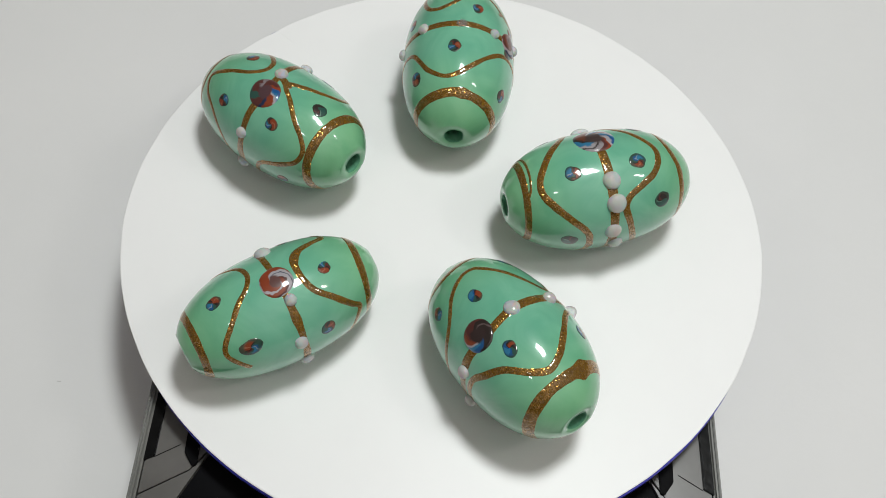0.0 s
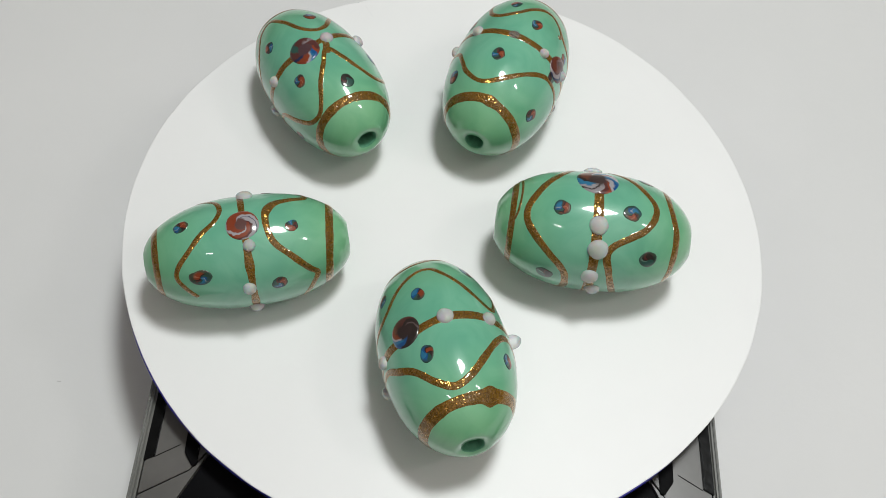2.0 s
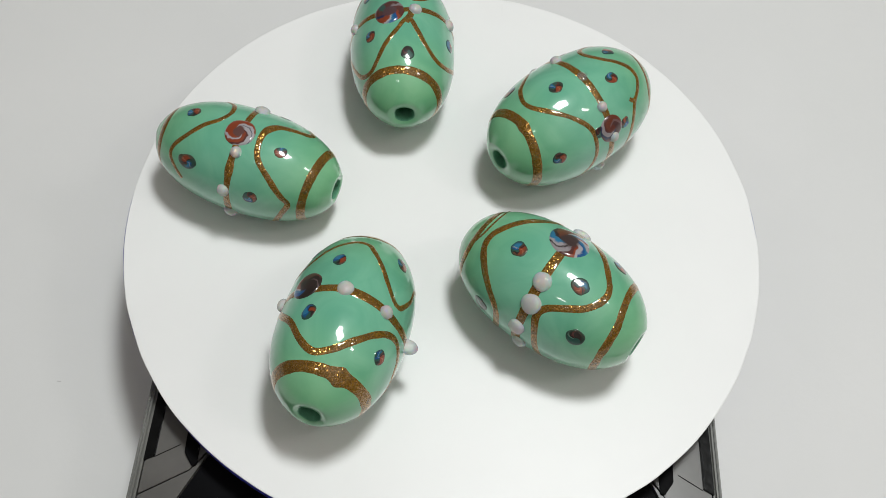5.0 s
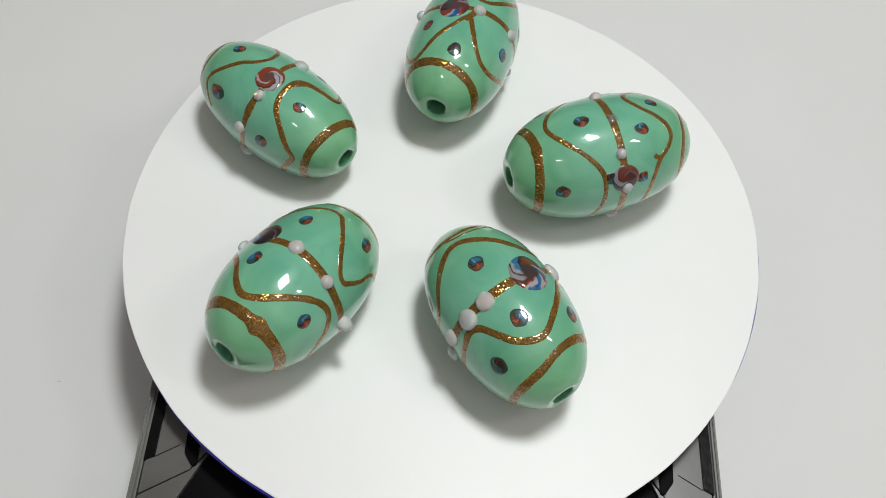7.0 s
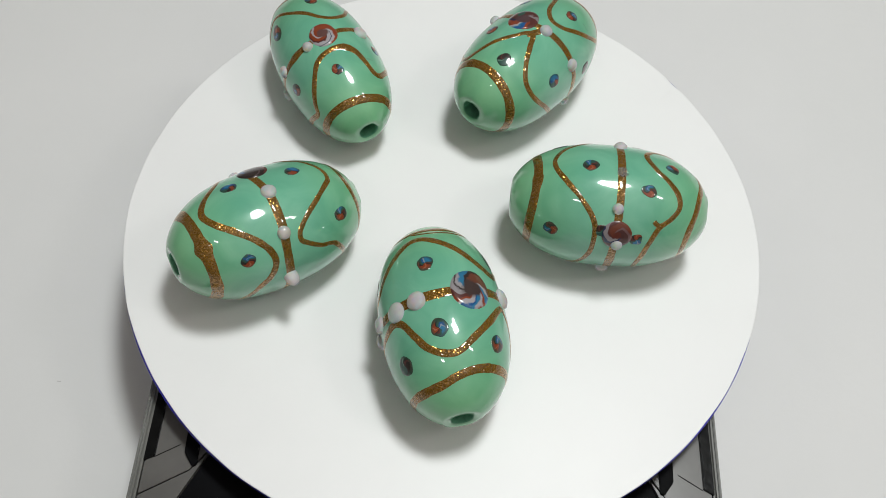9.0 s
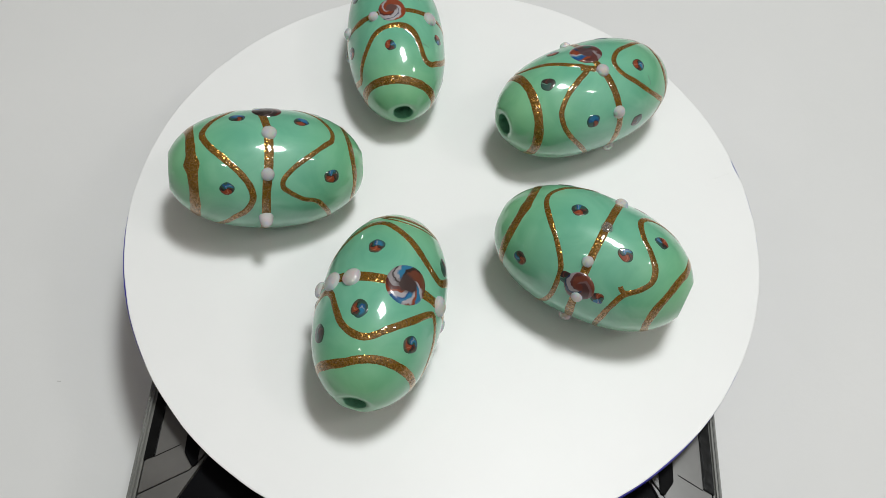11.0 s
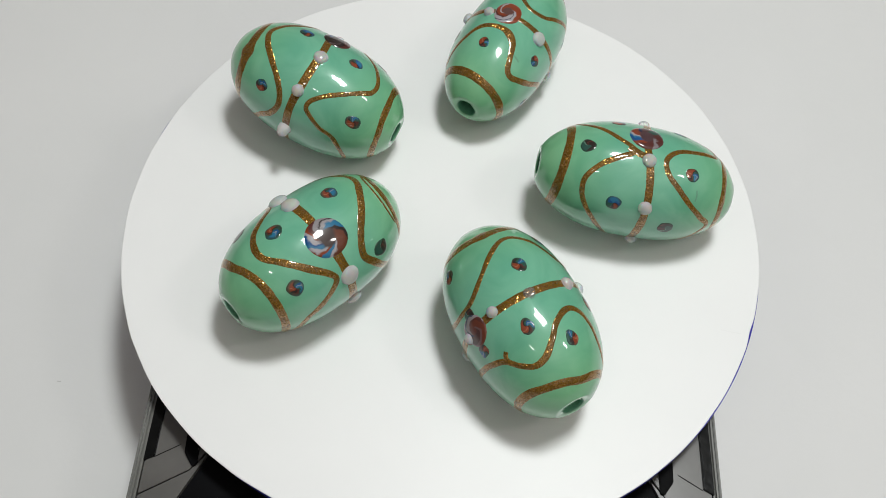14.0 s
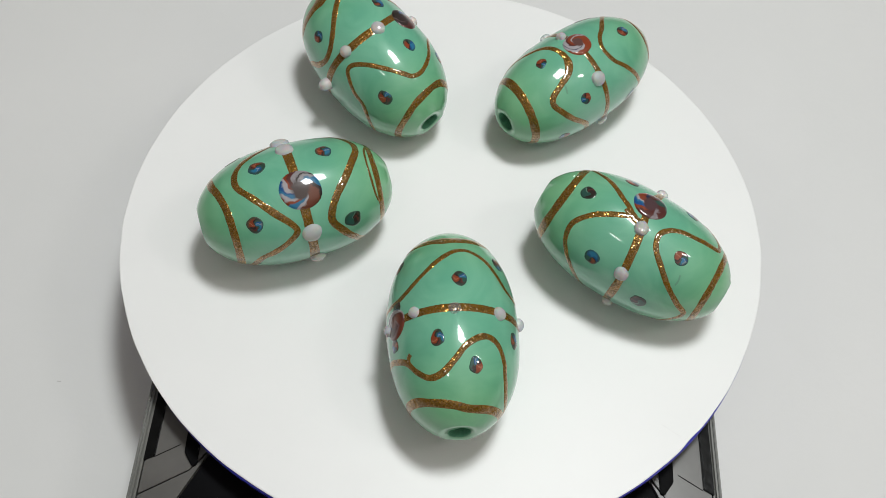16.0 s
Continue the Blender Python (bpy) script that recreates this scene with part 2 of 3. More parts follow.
slab("floor", -1.7, 1.7, -1.7, 1.7, -0.80, -0.75, MAT_FLOOR, "plain grey floor of the room", "floor")
slab("ceiling", -1.7, 1.7, -1.7, 1.7, 1.65, 1.70, MAT_WALL, "plain white ceiling of the room", "ceiling")
slab("wall_north", -1.7, 1.7, 1.6, 1.7, -0.75, 1.65, MAT_WALL, "plain white wall of the room", "wall")
slab("wall_south", -1.7, 1.7, -1.7, -1.6, -0.75, 1.65, MAT_WALL, "plain white wall of the room", "wall")
slab("wall_east", 1.6, 1.7, -1.6, 1.6, -0.75, 1.65, MAT_WALL, "plain white wall of the room", "wall")
slab("wall_west", -1.7, -1.6, -1.6, 1.6, -0.75, 1.65, MAT_WALL, "plain white wall of the room", "wall")

table = tagged(new("table"), "white table covered with plain white paper", "table")
part("tabletop", box_bm(-0.6, 0.6, -0.4, 0.5, -0.03, 0.0, 0.003), MAT_TABLE, table, smooth=False)
for lx in (-0.54, 0.54):
    for ly in (-0.34, 0.44):
        part("leg", box_bm(lx - 0.02, lx + 0.02, ly - 0.02, ly + 0.02, -0.75, -0.03, 0.003), MAT_WALL, table, smooth=False)

part("speck", box_bm(-0.0634, -0.0628, -0.02232, -0.02218, -0.0001, 0.00005), MAT_FLECK, table, "small grey fleck on the paper", False)

# ---- turntable: base stands still, the disc turns on it ----
BT = TOP - 0.1 * U                # upper face of the base
BU = 0.9628 * U                   # scale of the base's plan
BY = -0.0581 * U                  # the base stands a little in front of the axis
X1 = 0.863 * BU
Y0, Y1 = -1.06 * BU, 0.66 * BU
turntable = tagged(new("turntable"), "turntable with a white disc on a dark grey base", "turntable")
base = turntable


def base_parts():
    wide = X1 - 0.0009
    part("body", box_bm(-wide, wide, Y0, Y1, 0.0, BT - 0.0012, 0.0012), MAT_GREY, base, smooth=False)
    # black pan between the two cheeks, open to the front
    pan = [(-0.60 * BU, Y1 - 0.004), (-0.60 * BU, -0.62 * BU), (-0.652 * BU, -0.735 * BU), (-0.80 * BU, -1.035 * BU), (0.80 * BU, -1.035 * BU), (0.652 * BU, -0.735 * BU), (0.60 * BU, -0.62 * BU), (0.60 * BU, Y1 - 0.004)]
    part("pan", prism_bm(pan, BT - 0.0013, BT - 0.0008, 0.0001), MAT_BLACK, base, "deep black pan", False)
    for s in (-1, 1):
        a, b = sorted((s * 0.840 * BU, s * 0.863 * BU))
        part("side_rail", box_bm(a, b, Y0 + 0.0006, Y1 - 0.0006, BT - 0.004, BT + 0.0003, 0.0004, 3), MAT_RAIL, base, "grey outer rail", False)
        # cheek: grey top plate, with slot, notch and seam
        cheek = [(s * x * BU, y * BU) for x, y in ((0.835, 0.60), (0.835, -0.872), (0.700, -0.792), (0.655, -0.728), (0.61, -0.62), (0.61, 0.60))]
        part("cheek_plate", prism_bm(cheek, BT - 0.0014, BT, 0.00006), MAT_GREY, base, smooth=False)
        front = [(s * x * BU, y * BU) for x, y in ((0.835, -0.876), (0.835, -1.045), (0.803, -1.04), (0.656, -0.742), (0.701, -0.796))]
        part("front_plate", prism_bm(front, BT - 0.0014, BT - 0.0001, 0.00006), MAT_GREY, base, smooth=False)
        inward = 0.004 if s < 0 else 0.0
        slot = [(s * (x - inward) * BU, y * BU) for x, y in ((0.838, 0.55), (0.842, -0.776), (0.811, -0.760), (0.806, 0.55))]
        part("slot", prism_bm(slot, BT - 0.0006, BT + 0.0004, 0.0001), MAT_SLOT, base, "narrow black slot", False)
        notch = [(s * x * BU, y * BU) for x, y in ((0.726, -0.60), (0.723, -0.745), (0.695, -0.784), (0.682, -0.780), (0.680, -0.60))]
        part("notch", prism_bm(notch, BT - 0.0006, BT + 0.0004, 0.0001), MAT_BLACK, base, "black notch", False)
        groove = [(s * x * BU, y * BU) for x, y in ((0.8105, -0.7615), (0.8095, -0.763), (0.7395, -0.7215), (0.7405, -0.720))]
        part("groove", prism_bm(groove, BT - 0.0003, BT + 0.0001), MAT_BLACK, base, "thin dark groove", False)
        for x, w in ((0.8585, 0.0035),):
            a, b = sorted((s * (x - w) * BU, s * (x + w) * BU))
            part("ridge", box_bm(a, b, Y0 + 0.001, Y1 - 0.001, BT, BT + 0.0006, 0.0001), MAT_RAIL, base, "thin raised ridge", False)
    for piece in base.children:
        piece.location.y = BY
    hub = lathe_bm([(0, BT - 0.001), (0.009, BT - 0.001), (0.009, TOP - 0.0015), (0, TOP - 0.0015)], 40)
    part("hub", hub, MAT_BLACK, base)


base_parts()

DISC = (-0.001 * U, -0.006 * U)


def cut_edge(a):
    """How far the hand-cut paper strays from a true circle at the angle a."""
    slow = 0.20 * math.cos(2 * (a - radians(5))) + 0.18 * math.cos(4 * (a - radians(93)))
    nick = -0.2 * math.exp(-((a - radians(131)) / 0.035) ** 2)
    fine = 0.10 * noise.noise(Vector((9 * math.cos(a), 9 * math.sin(a), 0.3)))
    return (slow + nick + fine) / 1000


def disc_parts():
    r, seg = 0.999 * U, 360
    bm = bmesh.new()
    rows = [[bm.verts.new((0, 0, 0))]]
    for inset, z in ((0.012, 0.0), (0.003, 0.0), (0.00012, 0.0), (0.0, -0.00006), (0.0, -0.00024), (0.0004, -0.00028)):
        row = []
        for k in range(seg):
            a = 2 * math.pi * k / seg
            q = r - 0.0001 - inset + cut_edge(a) * (1 if inset < 0.01 else 0)
            row.append(bm.verts.new((q * math.cos(a), q * math.sin(a), z)))
        rows.append(row)
    for k in range(seg):
        j = (k + 1) % seg
        bm.faces.new((rows[0][0], rows[1][k], rows[1][j]))
        for p, q in zip(rows[1:], rows[2:]):
            bm.faces.new((p[k], q[k], q[j], p[j]))
    bm.faces.new(rows[-1])
    top = part("disc", bm, MAT_DISC, turntable, "round sheet of white paper, cut by hand", False)
    t = 0.0014
    part("edge", lathe_bm([(0, -0.0003), (r - 0.0004, -0.0003), (r - 0.00012, -0.0004), (r - 0.0001, -0.0006), (r - 0.0001, -t), (r - 0.0004, -t - 0.0002), (0, -t - 0.0002)], 256), MAT_EDGE, top, "thin plate under the paper, coloured like a blue lens fringe", False)
    # flat strip; the crease's shade is put into its slightly darker colour
    crease = bmesh.new()
    bmesh.ops.create_cube(crease, size=1.0, matrix=pose(0.938 * r * math.cos(radians(129.5)), 0.938 * r * math.sin(radians(129.5)), 0.0, 0, 0, 141) @ Matrix.Diagonal((0.0030, 0.00012, 0.00004, 1)))
    part("crease", crease, MAT_CREASE, top, "faint crease near the cut edge", False)
    return top


disc = disc_parts()

# ---- beads ----
POWER = 2.376


class Shape:
    """A bead's surface: s runs from -1 to 1 along the axis, phi round it in degrees, 0 on top."""

    def __init__(self, half, radius, seed):
        self.half, self.radius, self.seed = half, radius, seed

    def r(self, s):
        return self.radius * math.sqrt(max(0.0, 1 - abs(s) ** POWER))

    def place(self, s, phi, lift=0.0):
        s = max(-0.965, min(0.965, s))
        a = radians(phi)
        r = self.r(s)
        wob = noise.noise(Vector((s * 1.7 + self.seed * 5.3, math.sin(a) * 1.2, math.cos(a) * 1.2)))
        r *= 1 + 0.012 * wob
        p = Vector((self.half * s, r * math.sin(a), r * math.cos(a)))
        return p + self.normal(s, phi) * lift

    def normal(self, s, phi):
        a = radians(phi)
        g = POWER * abs(s) ** (POWER - 1) * (1 if s >= 0 else -1) / self.half
        k = 2 * self.r(s) / self.radius ** 2
        return Vector((g, k * math.sin(a), k * math.cos(a))).normalized()

    def axes(self, s, phi):
        n = self.normal(s, phi)
        along = Vector((1, 0, 0))
        along = (along - n * along.dot(n)).normalized()
        return Matrix.Translation(self.place(s, phi)) @ Matrix((along, n.cross(along), n)).transposed().to_4x4()

    def beside(self, s, phi, along, across):
        """The (s, phi) that lies some metres off along the axis and round it."""
        n = self.normal(s, phi)
        ds = along * math.sqrt(max(0.08, 1 - n.x ** 2)) / self.half
        return s + ds, phi + math.degrees(across / max(self.r(s), 0.0012))


def core(bead, shape, hole):
    bm = bmesh.new()
    seg, cuts = 112, 72
    end = 0.952
    rings = []
    for i in range(cuts + 1):
        s = end * math.sin(math.pi * (i / cuts - 0.5))
        rings.append([shape.place(s, 360 * k / seg) for k in range(seg)])
    tip = shape.r(end)
    ends = []
    for sign in (-1, 1):
        lip = []
        for rr, uu in ((tip * 0.93, end + 0.008), (tip * 0.82, end + 0.011), (hole * 1.06, end + 0.006), (hole * 0.98, end - 0.01), (hole * 0.92, end - 0.06), (hole * 0.9, end - 0.2), (hole * 0.9, 0.0)):
            ring = []
            for k in range(seg):
                a = 2 * math.pi * k / seg
                wob = 1 + 0.10 * noise.noise(Vector((math.sin(a) * 1.5, math.cos(a) * 1.5, shape.seed * 3.1 + sign)))
                ring.append(Vector((sign * uu * shape.half, rr * wob * math.sin(a), rr * wob * math.cos(a))))
            lip.append(ring)
        ends.append(lip)
    loops = ends[0][::-1] + rings + ends[1]
    rows = [[bm.verts.new(p) for p in ring] for ring in loops]
    inner = len(ends[0])
    for i, (a, b) in enumerate(zip(rows, rows[1:])):
        for k in range(seg):
            f = bm.faces.new((a[k], a[(k + 1) % seg], b[(k + 1) % seg], b[k]))
            f.material_index = 1 if i < inner - 3 or i >= len(rows) - 1 - (inner - 3) else 0
    return part("core", bm, [MAT_GLASS_GREEN, MAT_HOLE], bead)


def smooth_path(points, closed, step):
    pts = [Vector(p) for p in points]
    n = len(pts)
    out = []
    for i in range(n if closed else n - 1):
        def at(k):
            if closed:
                turn = Vector((0, 360 * (k // n) * (1 if pts[-1].y > pts[0].y else -1)))
                return pts[k % n] + turn
            return pts[max(0, min(n - 1, k))]
        p0, p1, p2, p3 = at(i - 1), at(i), at(i + 1), at(i + 2)
        for j in range(step):
            t = j / step
            out.append(0.5 * (2 * p1 + (p2 - p0) * t + (2 * p0 - 5 * p1 + 4 * p2 - p3) * t * t + (3 * p1 - p0 - 3 * p2 + p3) * t ** 3))
    if not closed:
        out.append(pts[-1])
    return out


def trail(bead, shape, name, width, points, closed=True, blobs=(), lift=0.00006):
    """A laid-on line of goldstone: points are (s, phi); blobs (phi, factor) swell it."""
    path = smooth_path(points, closed, 14)
    bm = bmesh.new()
    n = len(path)
    rows = []
    for i, (s, phi) in enumerate(path):
        a = path[(i - 1) % n] if closed or i else path[i]
        b = path[(i + 1) % n] if closed or i < n - 1 else path[i]
        pa, pb = shape.place(*a), shape.place(*b)
        here, up = shape.place(s, phi), shape.normal(s, phi)
        way = (pb - pa)
        side = way.cross(up).normalized()
        fat = 1 + 0.16 * noise.noise(Vector((s * 5, phi * 0.035, shape.seed * 7 + len(points)))) + 0.10 * noise.noise(here * 900)
        for where, factor in blobs:
            d = ((phi - where + 180) % 360 - 180) / 9.0
            fat += (factor - 1) * math.exp(-d * d)
        row = []
        for k, h in ((-1, -0.3), (-0.8, 0.5), (-0.42, 0.85), (0, 1.0), (0.42, 0.85), (0.8, 0.5), (1, -0.3)):
            q = here + side * (k * width * fat / 2)
            # back onto the bead's surface
            ss = q.x / shape.half
            ph = math.degrees(math.atan2(q.y, q.z))
            row.append(bm.verts.new(shape.place(ss, ph, h * lift)))
        rows.append(row)
    for i in range(n if closed else n - 1):
        a, b = rows[i], rows[(i + 1) % n]
        for k in range(6):
            bm.faces.new((a[k], a[k + 1], b[k + 1], b[k]))
    if not closed:
        bm.faces.new(rows[0])
        bm.faces.new(rows[-1])
    return part(name, bm, MAT_GOLD, bead)


def blob(bead, shape, name, s, phi, across, along, height, mat, label="", flat=0.55, spin=0.0, ragged=0.08):
    """A dot of glass that sits on the bead with its own frame."""
    m = shape.axes(s, phi)
    turned = m @ pose(0, 0, 0, 0, 0, spin)
    back = turned.inverted()
    bm = bmesh.new()
    seg, rings = 28, 9
    top = bm.verts.new(back @ shape.place(s, phi, height))
    rows = []
    for i in range(1, rings + 1):
        f = i / rings
        h = height * (1 - f ** 2) ** flat if f < 1 else -0.00025
        row = []
        for k in range(seg):
            a = 2 * math.pi * k / seg
            edge = 1 + ragged * noise.noise(Vector((math.cos(a), math.sin(a), s * 31 + phi)))
            q = m @ Vector((f * along * edge * math.cos(a), f * across * edge * math.sin(a), 0))
            row.append(bm.verts.new(back @ shape.place(q.x / shape.half, math.degrees(math.atan2(q.y, q.z)), h)))
        rows.append(row)
    for k in range(seg):
        bm.faces.new((top, rows[0][k], rows[0][(k + 1) % seg]))
    for a, b in zip(rows, rows[1:]):
        for k in range(seg):
            bm.faces.new((a[k], b[k], b[(k + 1) % seg], a[(k + 1) % seg]))
    ob = part(name, bm, mat, bead, label)
    ob.matrix_local = turned
    return ob


def eye_dot(bead, shape, s, phi, size=0.0011, long=1.0, tone=0, spin=0.0):
    """tone 0: red and blue, 1: dark teal, 2: mostly blue."""
    mat, label = ((MAT_EYE, "red and blue dot"), (MAT_EYE_DARK, "dark teal dot"), (MAT_EYE_BLUE, "blue dot"))[tone]
    return blob(bead, shape, "eye_dot", s, phi, size, size * long, 0.00006, mat, label, 0.4, spin, 0.22)


def milk_dot(bead, shape, s, phi, size=0.00085, height=0.0008):
    return blob(bead, shape, "raised_dot", s, phi, size, size, height, MAT_MILK, "milky white raised dot")


def clear_dot(bead, shape, s, phi, size=0.0008, height=0.0006):
    return blob(bead, shape, "raised_dot", s, phi, size, size, height, MAT_CLEAR, "clear raised dot")


def rosette(bead, shape, s, phi, size, mat=None, spin=0.0, label="red, white and blue glass swirl"):
    return blob(bead, shape, "swirl", s, phi, size, size, 0.00030, mat or MAT_ROSE, label, 0.5, spin)


BEADS = []


def new_bead(x, y, az, half, radius, tilt, seed, label):
    bead = tagged(new("glass_bead"), label, "bead", "glass beads on the turntable")
    shape = Shape(half * 1.012 / 1000, radius / 1000, seed)
    core(bead, shape, 0.0015)
    t = radians(tilt)
    rest = math.sqrt((shape.half * 0.97 * math.sin(t)) ** 2 + (shape.radius * math.cos(t)) ** 2)
    BEADS.append((bead, pose(x / 1000, y / 1000, rest, 0, -tilt, az)))
    return bead, shape


def scratch(bead, shape, points, width=0.00022):
    line = trail(bead, shape, "scratch", width, points, False, lift=0.00001)
    line.data.materials[0] = MAT_SCRATCH
    return tagged(line, "dark scratch in the glass")


def ring(s, wave=0.0, at=0.0):
    return [(s + wave * math.cos(radians(a - at)), a) for a in range(-180, 180, 30)]


def bead_one():
    b, h = new_bead(-22.12, -21.07, 33.74, 14.75, 8.02, -1.7, 1, "mint green glass bead with a red swirl and gold lines")
    trail(b, h, "end_band", 0.0014, ring(-0.845, 0.01, 0))
    trail(b, h, "end_band", 0.0014, ring(0.77, 0.045, 60))
    trail(b, h, "middle_band", 0.0010, ring(-0.005, 0.02, -60), blobs=((-45, 1.35), (-95, 1.3)))
    trail(b, h, "wavy_line", 0.00078, [(-0.50, -80), (-0.60, -66), (-0.655, -53), (-0.62, -39), (-0.5, -22), (-0.38, -7), (-0.26, 4), (-0.2, 18), (-0.24, 35), (-0.36, 50), (-0.5, 73), (-0.6, 110), (-0.45, 150), (-0.28, 190)], False)
    trail(b, h, "wavy_line", 0.00097, [(0.62, -72), (0.55, -61), (0.41, -43), (0.26, -26), (0.21, -8), (0.22, 8), (0.3, 20), (0.43, 27), (0.56, 35), (0.59, 45), (0.54, 57), (0.44, 73), (0.24, 98), (0.2, 135), (0.3, 180), (0.42, 230), (0.56, 270)], blobs=((14, 1.4),))
    rosette(b, h, -0.005, -4, 0.00245)
    for s, p, r in ((0.035, -26, 0.0009), (-0.02, -71, 0.0010), (0.01, -109, 0.0011), (0.03, 43, 0.00125), (-0.03, 114, 0.0010)):
        milk_dot(b, h, s, p, r)
    for s, p, r, l, a in ((-0.57, 9, 0.0011, 1.15, -71), (-0.44, -53, 0.0012, 1.6, 57), (0.44, -10, 0.00095, 1.1, 157), (0.26, -70, 0.0011, 1.1, -50), (0.245, 56, 0.0010, 1.0, 91), (-0.42, 98, 0.0011, 1.2, 0), (0.5, 105, 0.0010, 1.1, 60)):
        eye_dot(b, h, s, p, r, l, spin=a)

    scratch(b, h, [(0.38, 20), (0.40, 30), (0.415, 40)], 0.0003)


def bead_two():
    b, h = new_bead(-26.32, 11.04, -34.9, 15.23, 8.55, 5.3, 2, "mint green glass bead with gold lines meeting at a swirl")
    trail(b, h, "end_band", 0.0015, ring(0.755, 0.04, 120))
    trail(b, h, "end_band", 0.0013, ring(-0.805, 0.012, -40))
    trail(b, h, "middle_band", 0.0012, [(-0.03, -180), (-0.06, -115), (-0.01, -62), (0.0, -40), (0.04, -12), (-0.01, 16), (-0.05, 45), (-0.07, 72), (-0.06, 105), (-0.04, 145)], blobs=((-90, 1.3),))
    trail(b, h, "wavy_line", 0.00083, [(-0.45, -64), (-0.65, -46), (-0.7, -25), (-0.51, -12), (-0.3, -4), (-0.19, 5), (-0.165, 14), (-0.21, 25), (-0.33, 37), (-0.47, 51), (-0.61, 65), (-0.72, 82), (-0.6, 110), (-0.35, 150), (-0.2, 200), (-0.26, 260)])
    trail(b, h, "wavy_line", 0.00083, [(0.14, 6), (0.29, 16), (0.44, 26), (0.55, 42), (0.55, 60), (0.48, 76), (0.36, 93), (0.2, 120), (0.12, 160), (0.1, 205), (0.12, 245), (0.22, 272), (0.46, 283), (0.61, 293), (0.655, 310), (0.59, 325), (0.45, 339), (0.3, 353)])
    trail(b, h, "line_end", 0.0012, [(0.2, 3), (0.14, 6), (0.08, 9), (0.02, 10)], False)
    rosette(b, h, 0.035, -14, 0.0027, MAT_ROSE_FAN, 0, "dark purple, red and blue glass swirl")
    for s, p, r in ((0.0, 14, 0.0011), (-0.015, -62, 0.00095), (-0.055, 61, 0.0011), (-0.1, -112, 0.0011), (-0.08, 118, 0.0009)):
        milk_dot(b, h, s, p, r)
    for s, p, r, d, a in ((-0.35, -43, 0.0011, 0, 153), (0.28, -38, 0.0011, 0, -63), (0.57, 5, 0.00115, 1, 0), (-0.43, 19, 0.0011, 0, -115), (0.245, 62, 0.0012, 2, 59), (-0.31, 82, 0.0012, 1, 90), (0.45, -102, 0.0010, 0, 0)):
        eye_dot(b, h, s, p, r, 1.1, d, a)

    scratch(b, h, [(-0.505, 34), (-0.515, 41), (-0.51, 46)], 0.00026)
    scratch(b, h, [(0.64, -89), (0.67, -87), (0.70, -86)], 0.0004)


def bead_three():
    b, h = new_bead(0.69, 24.07, -90.24, 14.77, 9.03, -0.9, 3, "mint green glass bead with a fine gold wave and band")
    trail(b, h, "end_band", 0.0015, [(0.77, -180), (0.77, -130), (0.765, -80), (0.75, -50), (0.735, -25), (0.725, 0), (0.74, 22), (0.76, 45), (0.78, 75), (0.78, 130)], blobs=((8, 1.3),))
    trail(b, h, "end_band", 0.0013, [(-0.85, -50), (-0.865, -15), (-0.84, 8), (-0.8, 36), (-0.75, 62), (-0.73, 95), (-0.75, 150), (-0.78, 210), (-0.82, 260)])
    trail(b, h, "middle_band", 0.00125, ring(-0.04, 0.01, 150))
    trail(b, h, "wavy_line", 0.00078, [(0.22, -55), (0.36, -43), (0.48, -34), (0.57, -18), (0.56, -3), (0.46, 13), (0.32, 29), (0.2, 45), (0.16, 59), (0.18, 85), (0.3, 115), (0.5, 160), (0.5, 210), (0.35, 250), (0.2, 283)])
    trail(b, h, "wavy_line", 0.00087, [(-0.74, -71), (-0.62, -54), (-0.49, -47), (-0.36, -38), (-0.305, -28), (-0.32, -18), (-0.4, -6), (-0.5, 3), (-0.6, 16), (-0.62, 30), (-0.55, 42), (-0.44, 52), (-0.38, 66), (-0.34, 80), (-0.3, 112), (-0.45, 150), (-0.7, 200), (-0.79, 250)])
    trail(b, h, "line_end", 0.0007, [(-0.385, 45), (-0.41, 48), (-0.45, 49), (-0.49, 47)], False)
    rosette(b, h, -0.05, 60, 0.0023, MAT_ROSE_WINE, 0, "wine red glass swirl with pale streaks")
    for s, p, r in ((-0.06, -40, 0.0010), (-0.03, 36, 0.00085), (0.0, 118, 0.0010), (0.0, -80, 0.0010), (-0.06, 70, 0.0009)):
        milk_dot(b, h, s, p, r)
    eye_dot(b, h, 0.10, 57, 0.0010, 1.2, 1, 40)
    clear_dot(b, h, -0.055, 1, 0.0009, 0.0003)
    for s, p, r, l, a in ((0.245, -5, 0.0011, 1.15, 12), (0.51, -52, 0.0011, 1.2, -105), (0.57, 64, 0.0011, 1.1, 104), (-0.31, 17, 0.0011, 1.1, -6), (-0.55, -16, 0.0010, 1.2, 114), (-0.24, 64, 0.0010, 1.0, 180), (-0.25, -60, 0.0011, 1.1, 30)):
        eye_dot(b, h, s, p, r, l, spin=a)



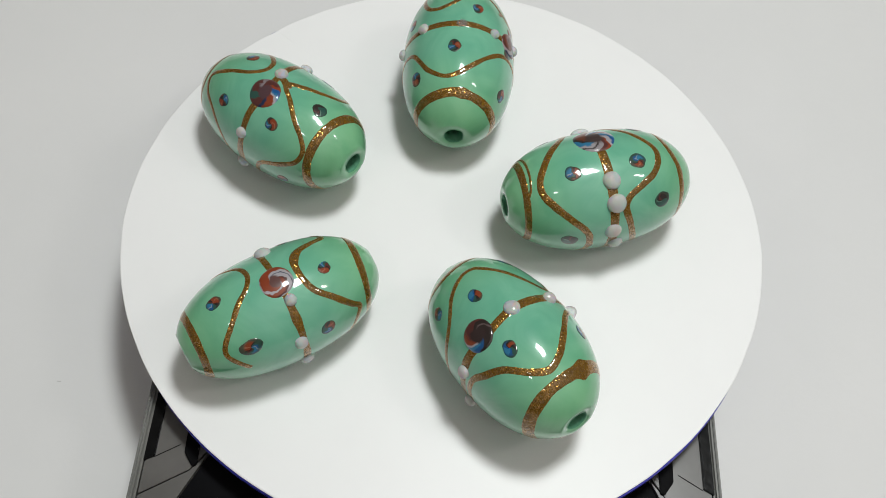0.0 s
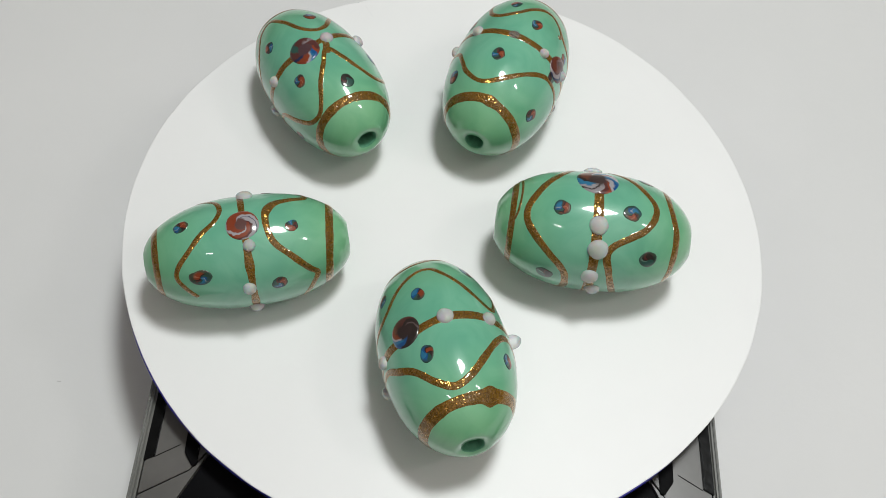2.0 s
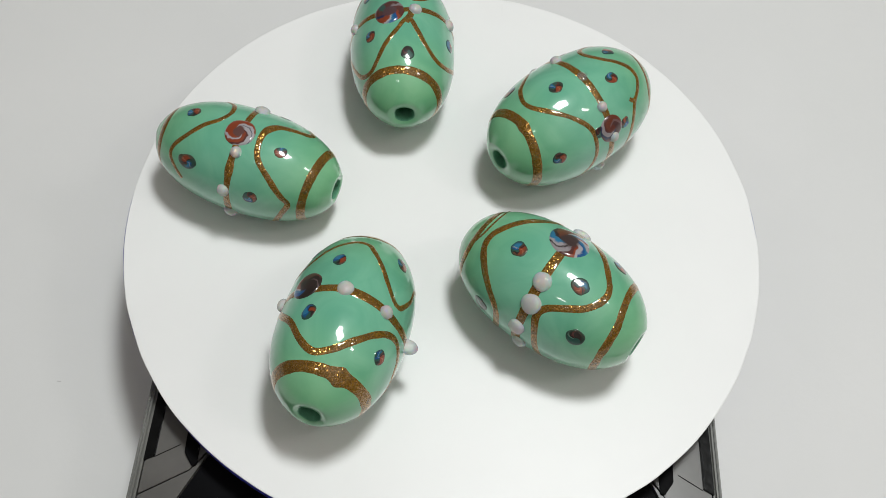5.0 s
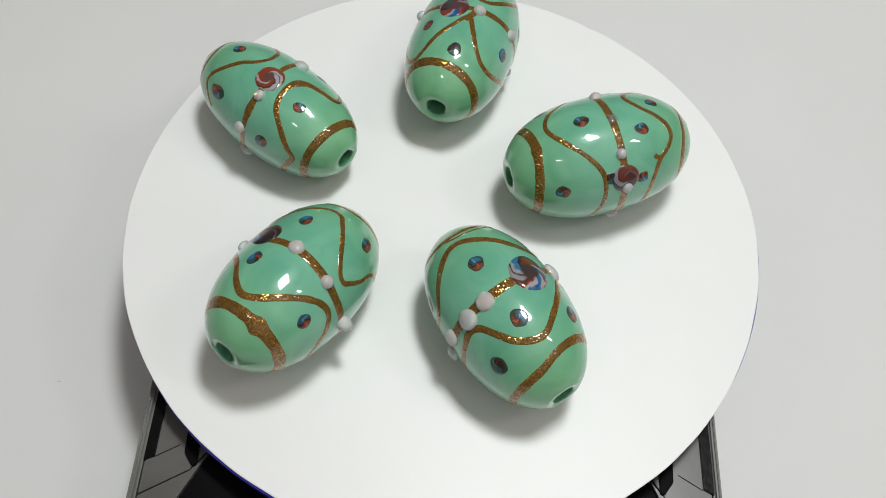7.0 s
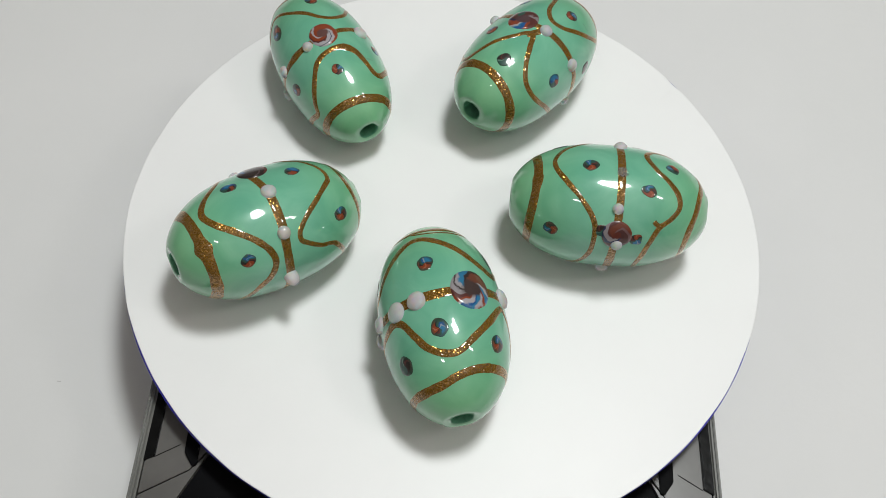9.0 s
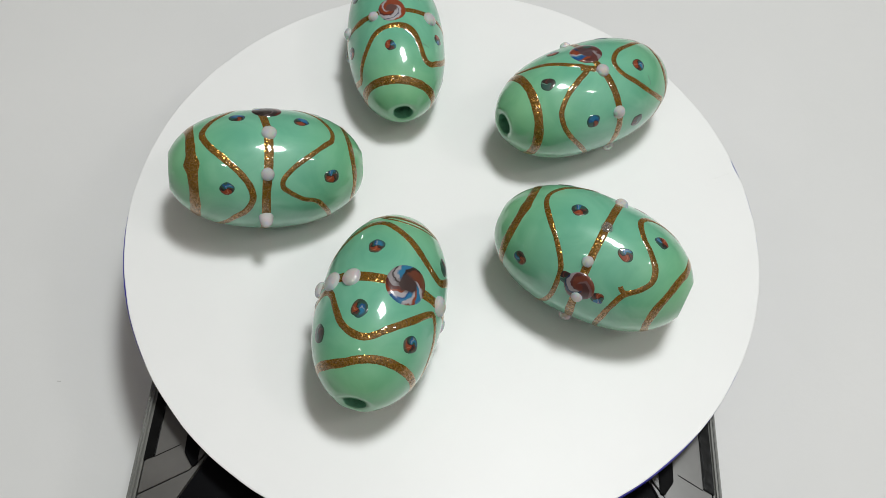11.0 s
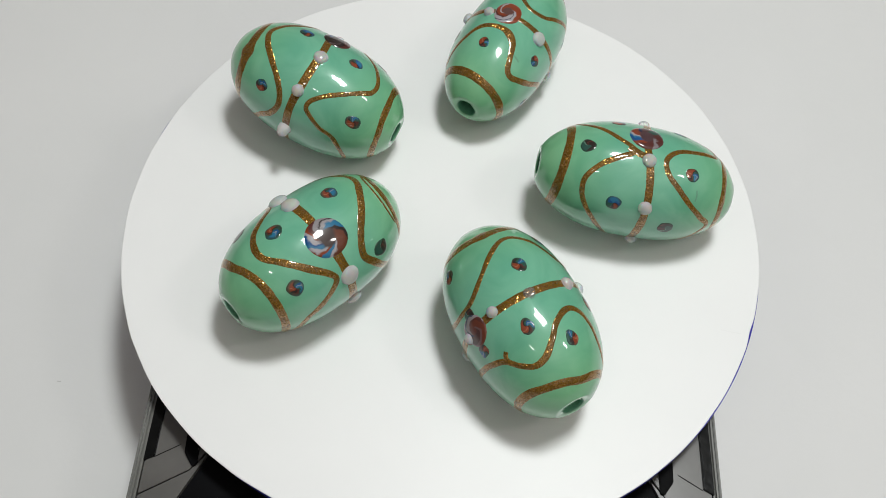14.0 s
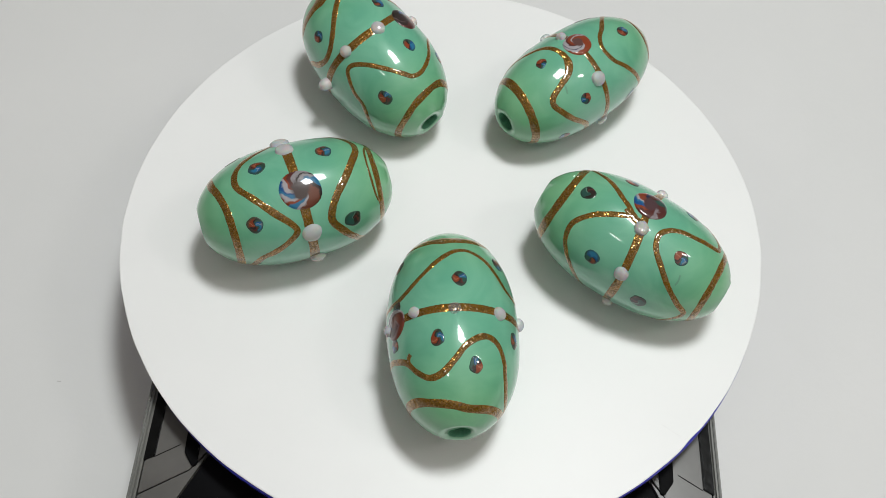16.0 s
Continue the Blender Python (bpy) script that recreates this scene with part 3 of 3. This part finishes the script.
def bead_four():
    b, h = new_bead(22.43, 1.47, -164.49, 14.54, 8.75, -0.3, 4, "mint green glass bead with a large swirl and milky dots")
    trail(b, h, "end_band", 0.0012, ring(0.8, 0.012, 60))
    trail(b, h, "end_band", 0.0013, [(-0.67, -60), (-0.68, -25), (-0.72, 0), (-0.76, 20), (-0.77, 42), (-0.765, 65), (-0.74, 120), (-0.7, 180), (-0.68, 240)])
    trail(b, h, "line_end", 0.0004, [(0.785, 27), (0.755, 14), (0.738, -6), (0.735, -30), (0.745, -52), (0.775, -66)], False)
    trail(b, h, "middle_band", 0.0015, ring(0.015, 0.015, -80))
    trail(b, h, "wavy_line", 0.00115, [(0.36, -79), (0.26, -62), (0.28, -50), (0.36, -37), (0.5, -20), (0.61, -2), (0.67, 13), (0.66, 29), (0.56, 45), (0.42, 60), (0.3, 72), (0.24, 85), (0.25, 110), (0.45, 160), (0.6, 210), (0.52, 250)])
    trail(b, h, "wavy_line", 0.00106, [(-0.49, -92), (-0.34, -81), (-0.19, -71), (-0.095, -62), (-0.13, -53), (-0.27, -38), (-0.42, -20), (-0.53, -4), (-0.53, 11), (-0.45, 25), (-0.32, 34), (-0.16, 44), (-0.115, 55), (-0.16, 71), (-0.25, 105), (-0.35, 150), (-0.5, 200), (-0.58, 240)])
    rosette(b, h, 0.03, -24, 0.0032, MAT_ROSE_PETAL)
    for s, p, r in ((0.0, 26, 0.0014), (-0.02, 48, 0.0015), (0.01, 78, 0.0013), (-0.05, 100, 0.0012), (0.04, -67, 0.0015), (0.06, -112, 0.0013)):
        milk_dot(b, h, s, p, r, 0.0008)
    for s, p, r, d, a in ((0.355, 12, 0.00125, 0, 77), (-0.31, 11, 0.00135, 0, 10), (-0.505, 55, 0.0013, 1, 40), (0.44, 87, 0.0013, 1, 0), (-0.46, -46, 0.0013, 0, 62), (0.46, -67, 0.0014, 1, 120)):
        eye_dot(b, h, s, p, r, 1.05, d, a)


def bead_five():
    b, h = new_bead(10.16, -25.31, -52.74, 14.61, 8.87, 9.5, 5, "mint green glass bead with a dark swirl and thick gold band")
    trail(b, h, "end_band", 0.0018, [(0.78, -95), (0.765, -55), (0.75, -25), (0.745, 0), (0.74, 28), (0.73, 52), (0.72, 93), (0.74, 150), (0.77, 210)], blobs=((29, 1.7),))
    trail(b, h, "end_band", 0.0012, [(-0.78, -55), (-0.78, -30), (-0.81, 0), (-0.83, 25), (-0.85, 50), (-0.85, 80), (-0.82, 150), (-0.79, 230)])
    trail(b, h, "middle_band", 0.00135, [(0.05, -60), (0.05, -30), (0.01, 0), (0.02, 30), (0.05, 60), (0.05, 95), (0.07, 150), (0.1, 220), (0.08, 270)])
    trail(b, h, "wavy_line", 0.00078, [(-0.21, -76), (-0.31, -52), (-0.51, -32), (-0.62, -12), (-0.62, 3), (-0.55, 11), (-0.4, 23), (-0.24, 34), (-0.125, 45), (-0.11, 53), (-0.16, 58), (-0.3, 67), (-0.48, 76), (-0.6, 110), (-0.45, 150), (-0.2, 200), (-0.14, 250)])
    trail(b, h, "wavy_line", 0.00101, [(0.18, -74), (0.28, -56), (0.38, -40), (0.55, -24), (0.63, -8), (0.57, 10), (0.43, 26), (0.29, 40), (0.2, 53), (0.18, 66), (0.25, 80), (0.37, 93), (0.5, 120), (0.5, 160), (0.35, 205), (0.2, 255)])
    rosette(b, h, -0.005, -36, 0.0024, MAT_ROSE_DARK, 0, "dark glass swirl with red and blue")
    for s, p, r, t in ((0.0, 1, 0.0012, 0.0007), (0.035, 41, 0.0010, 0.0009), (0.05, 88, 0.0011, 0.0017), (0.07, -72, 0.0010, 0.0008), (0.16, -107, 0.0010, 0.0009)):
        milk_dot(b, h, s, p, r, t)
    for s, p, r, l, a in ((-0.33, -16, 0.00105, 1.25, 8), (0.29, -23, 0.00105, 1.25, 49)):
        eye_dot(b, h, s, p, r, l, 2, a)
    for s, p, r, l, a in ((-0.51, -57, 0.0011, 1.1, 90), (0.42, 55, 0.0011, 1.1, -18), (-0.59, 46, 0.0011, 1.2, -25)):
        eye_dot(b, h, s, p, r, l, 0, a)


bead_one()
bead_two()
bead_three()
bead_four()
bead_five()


# ---- what moves: the disc and the beads on it ----
def motions():
    walk(disc, [(0.5 * i, pose(*DISC, TOP, 0, 0, a)) for i, a in enumerate(TURN)])
    for bead, place in BEADS:
        walk(bead, [(0.5 * i, pose(0, 0, TOP, 0, 0, a) @ place) for i, a in enumerate(TURN)])


motions()
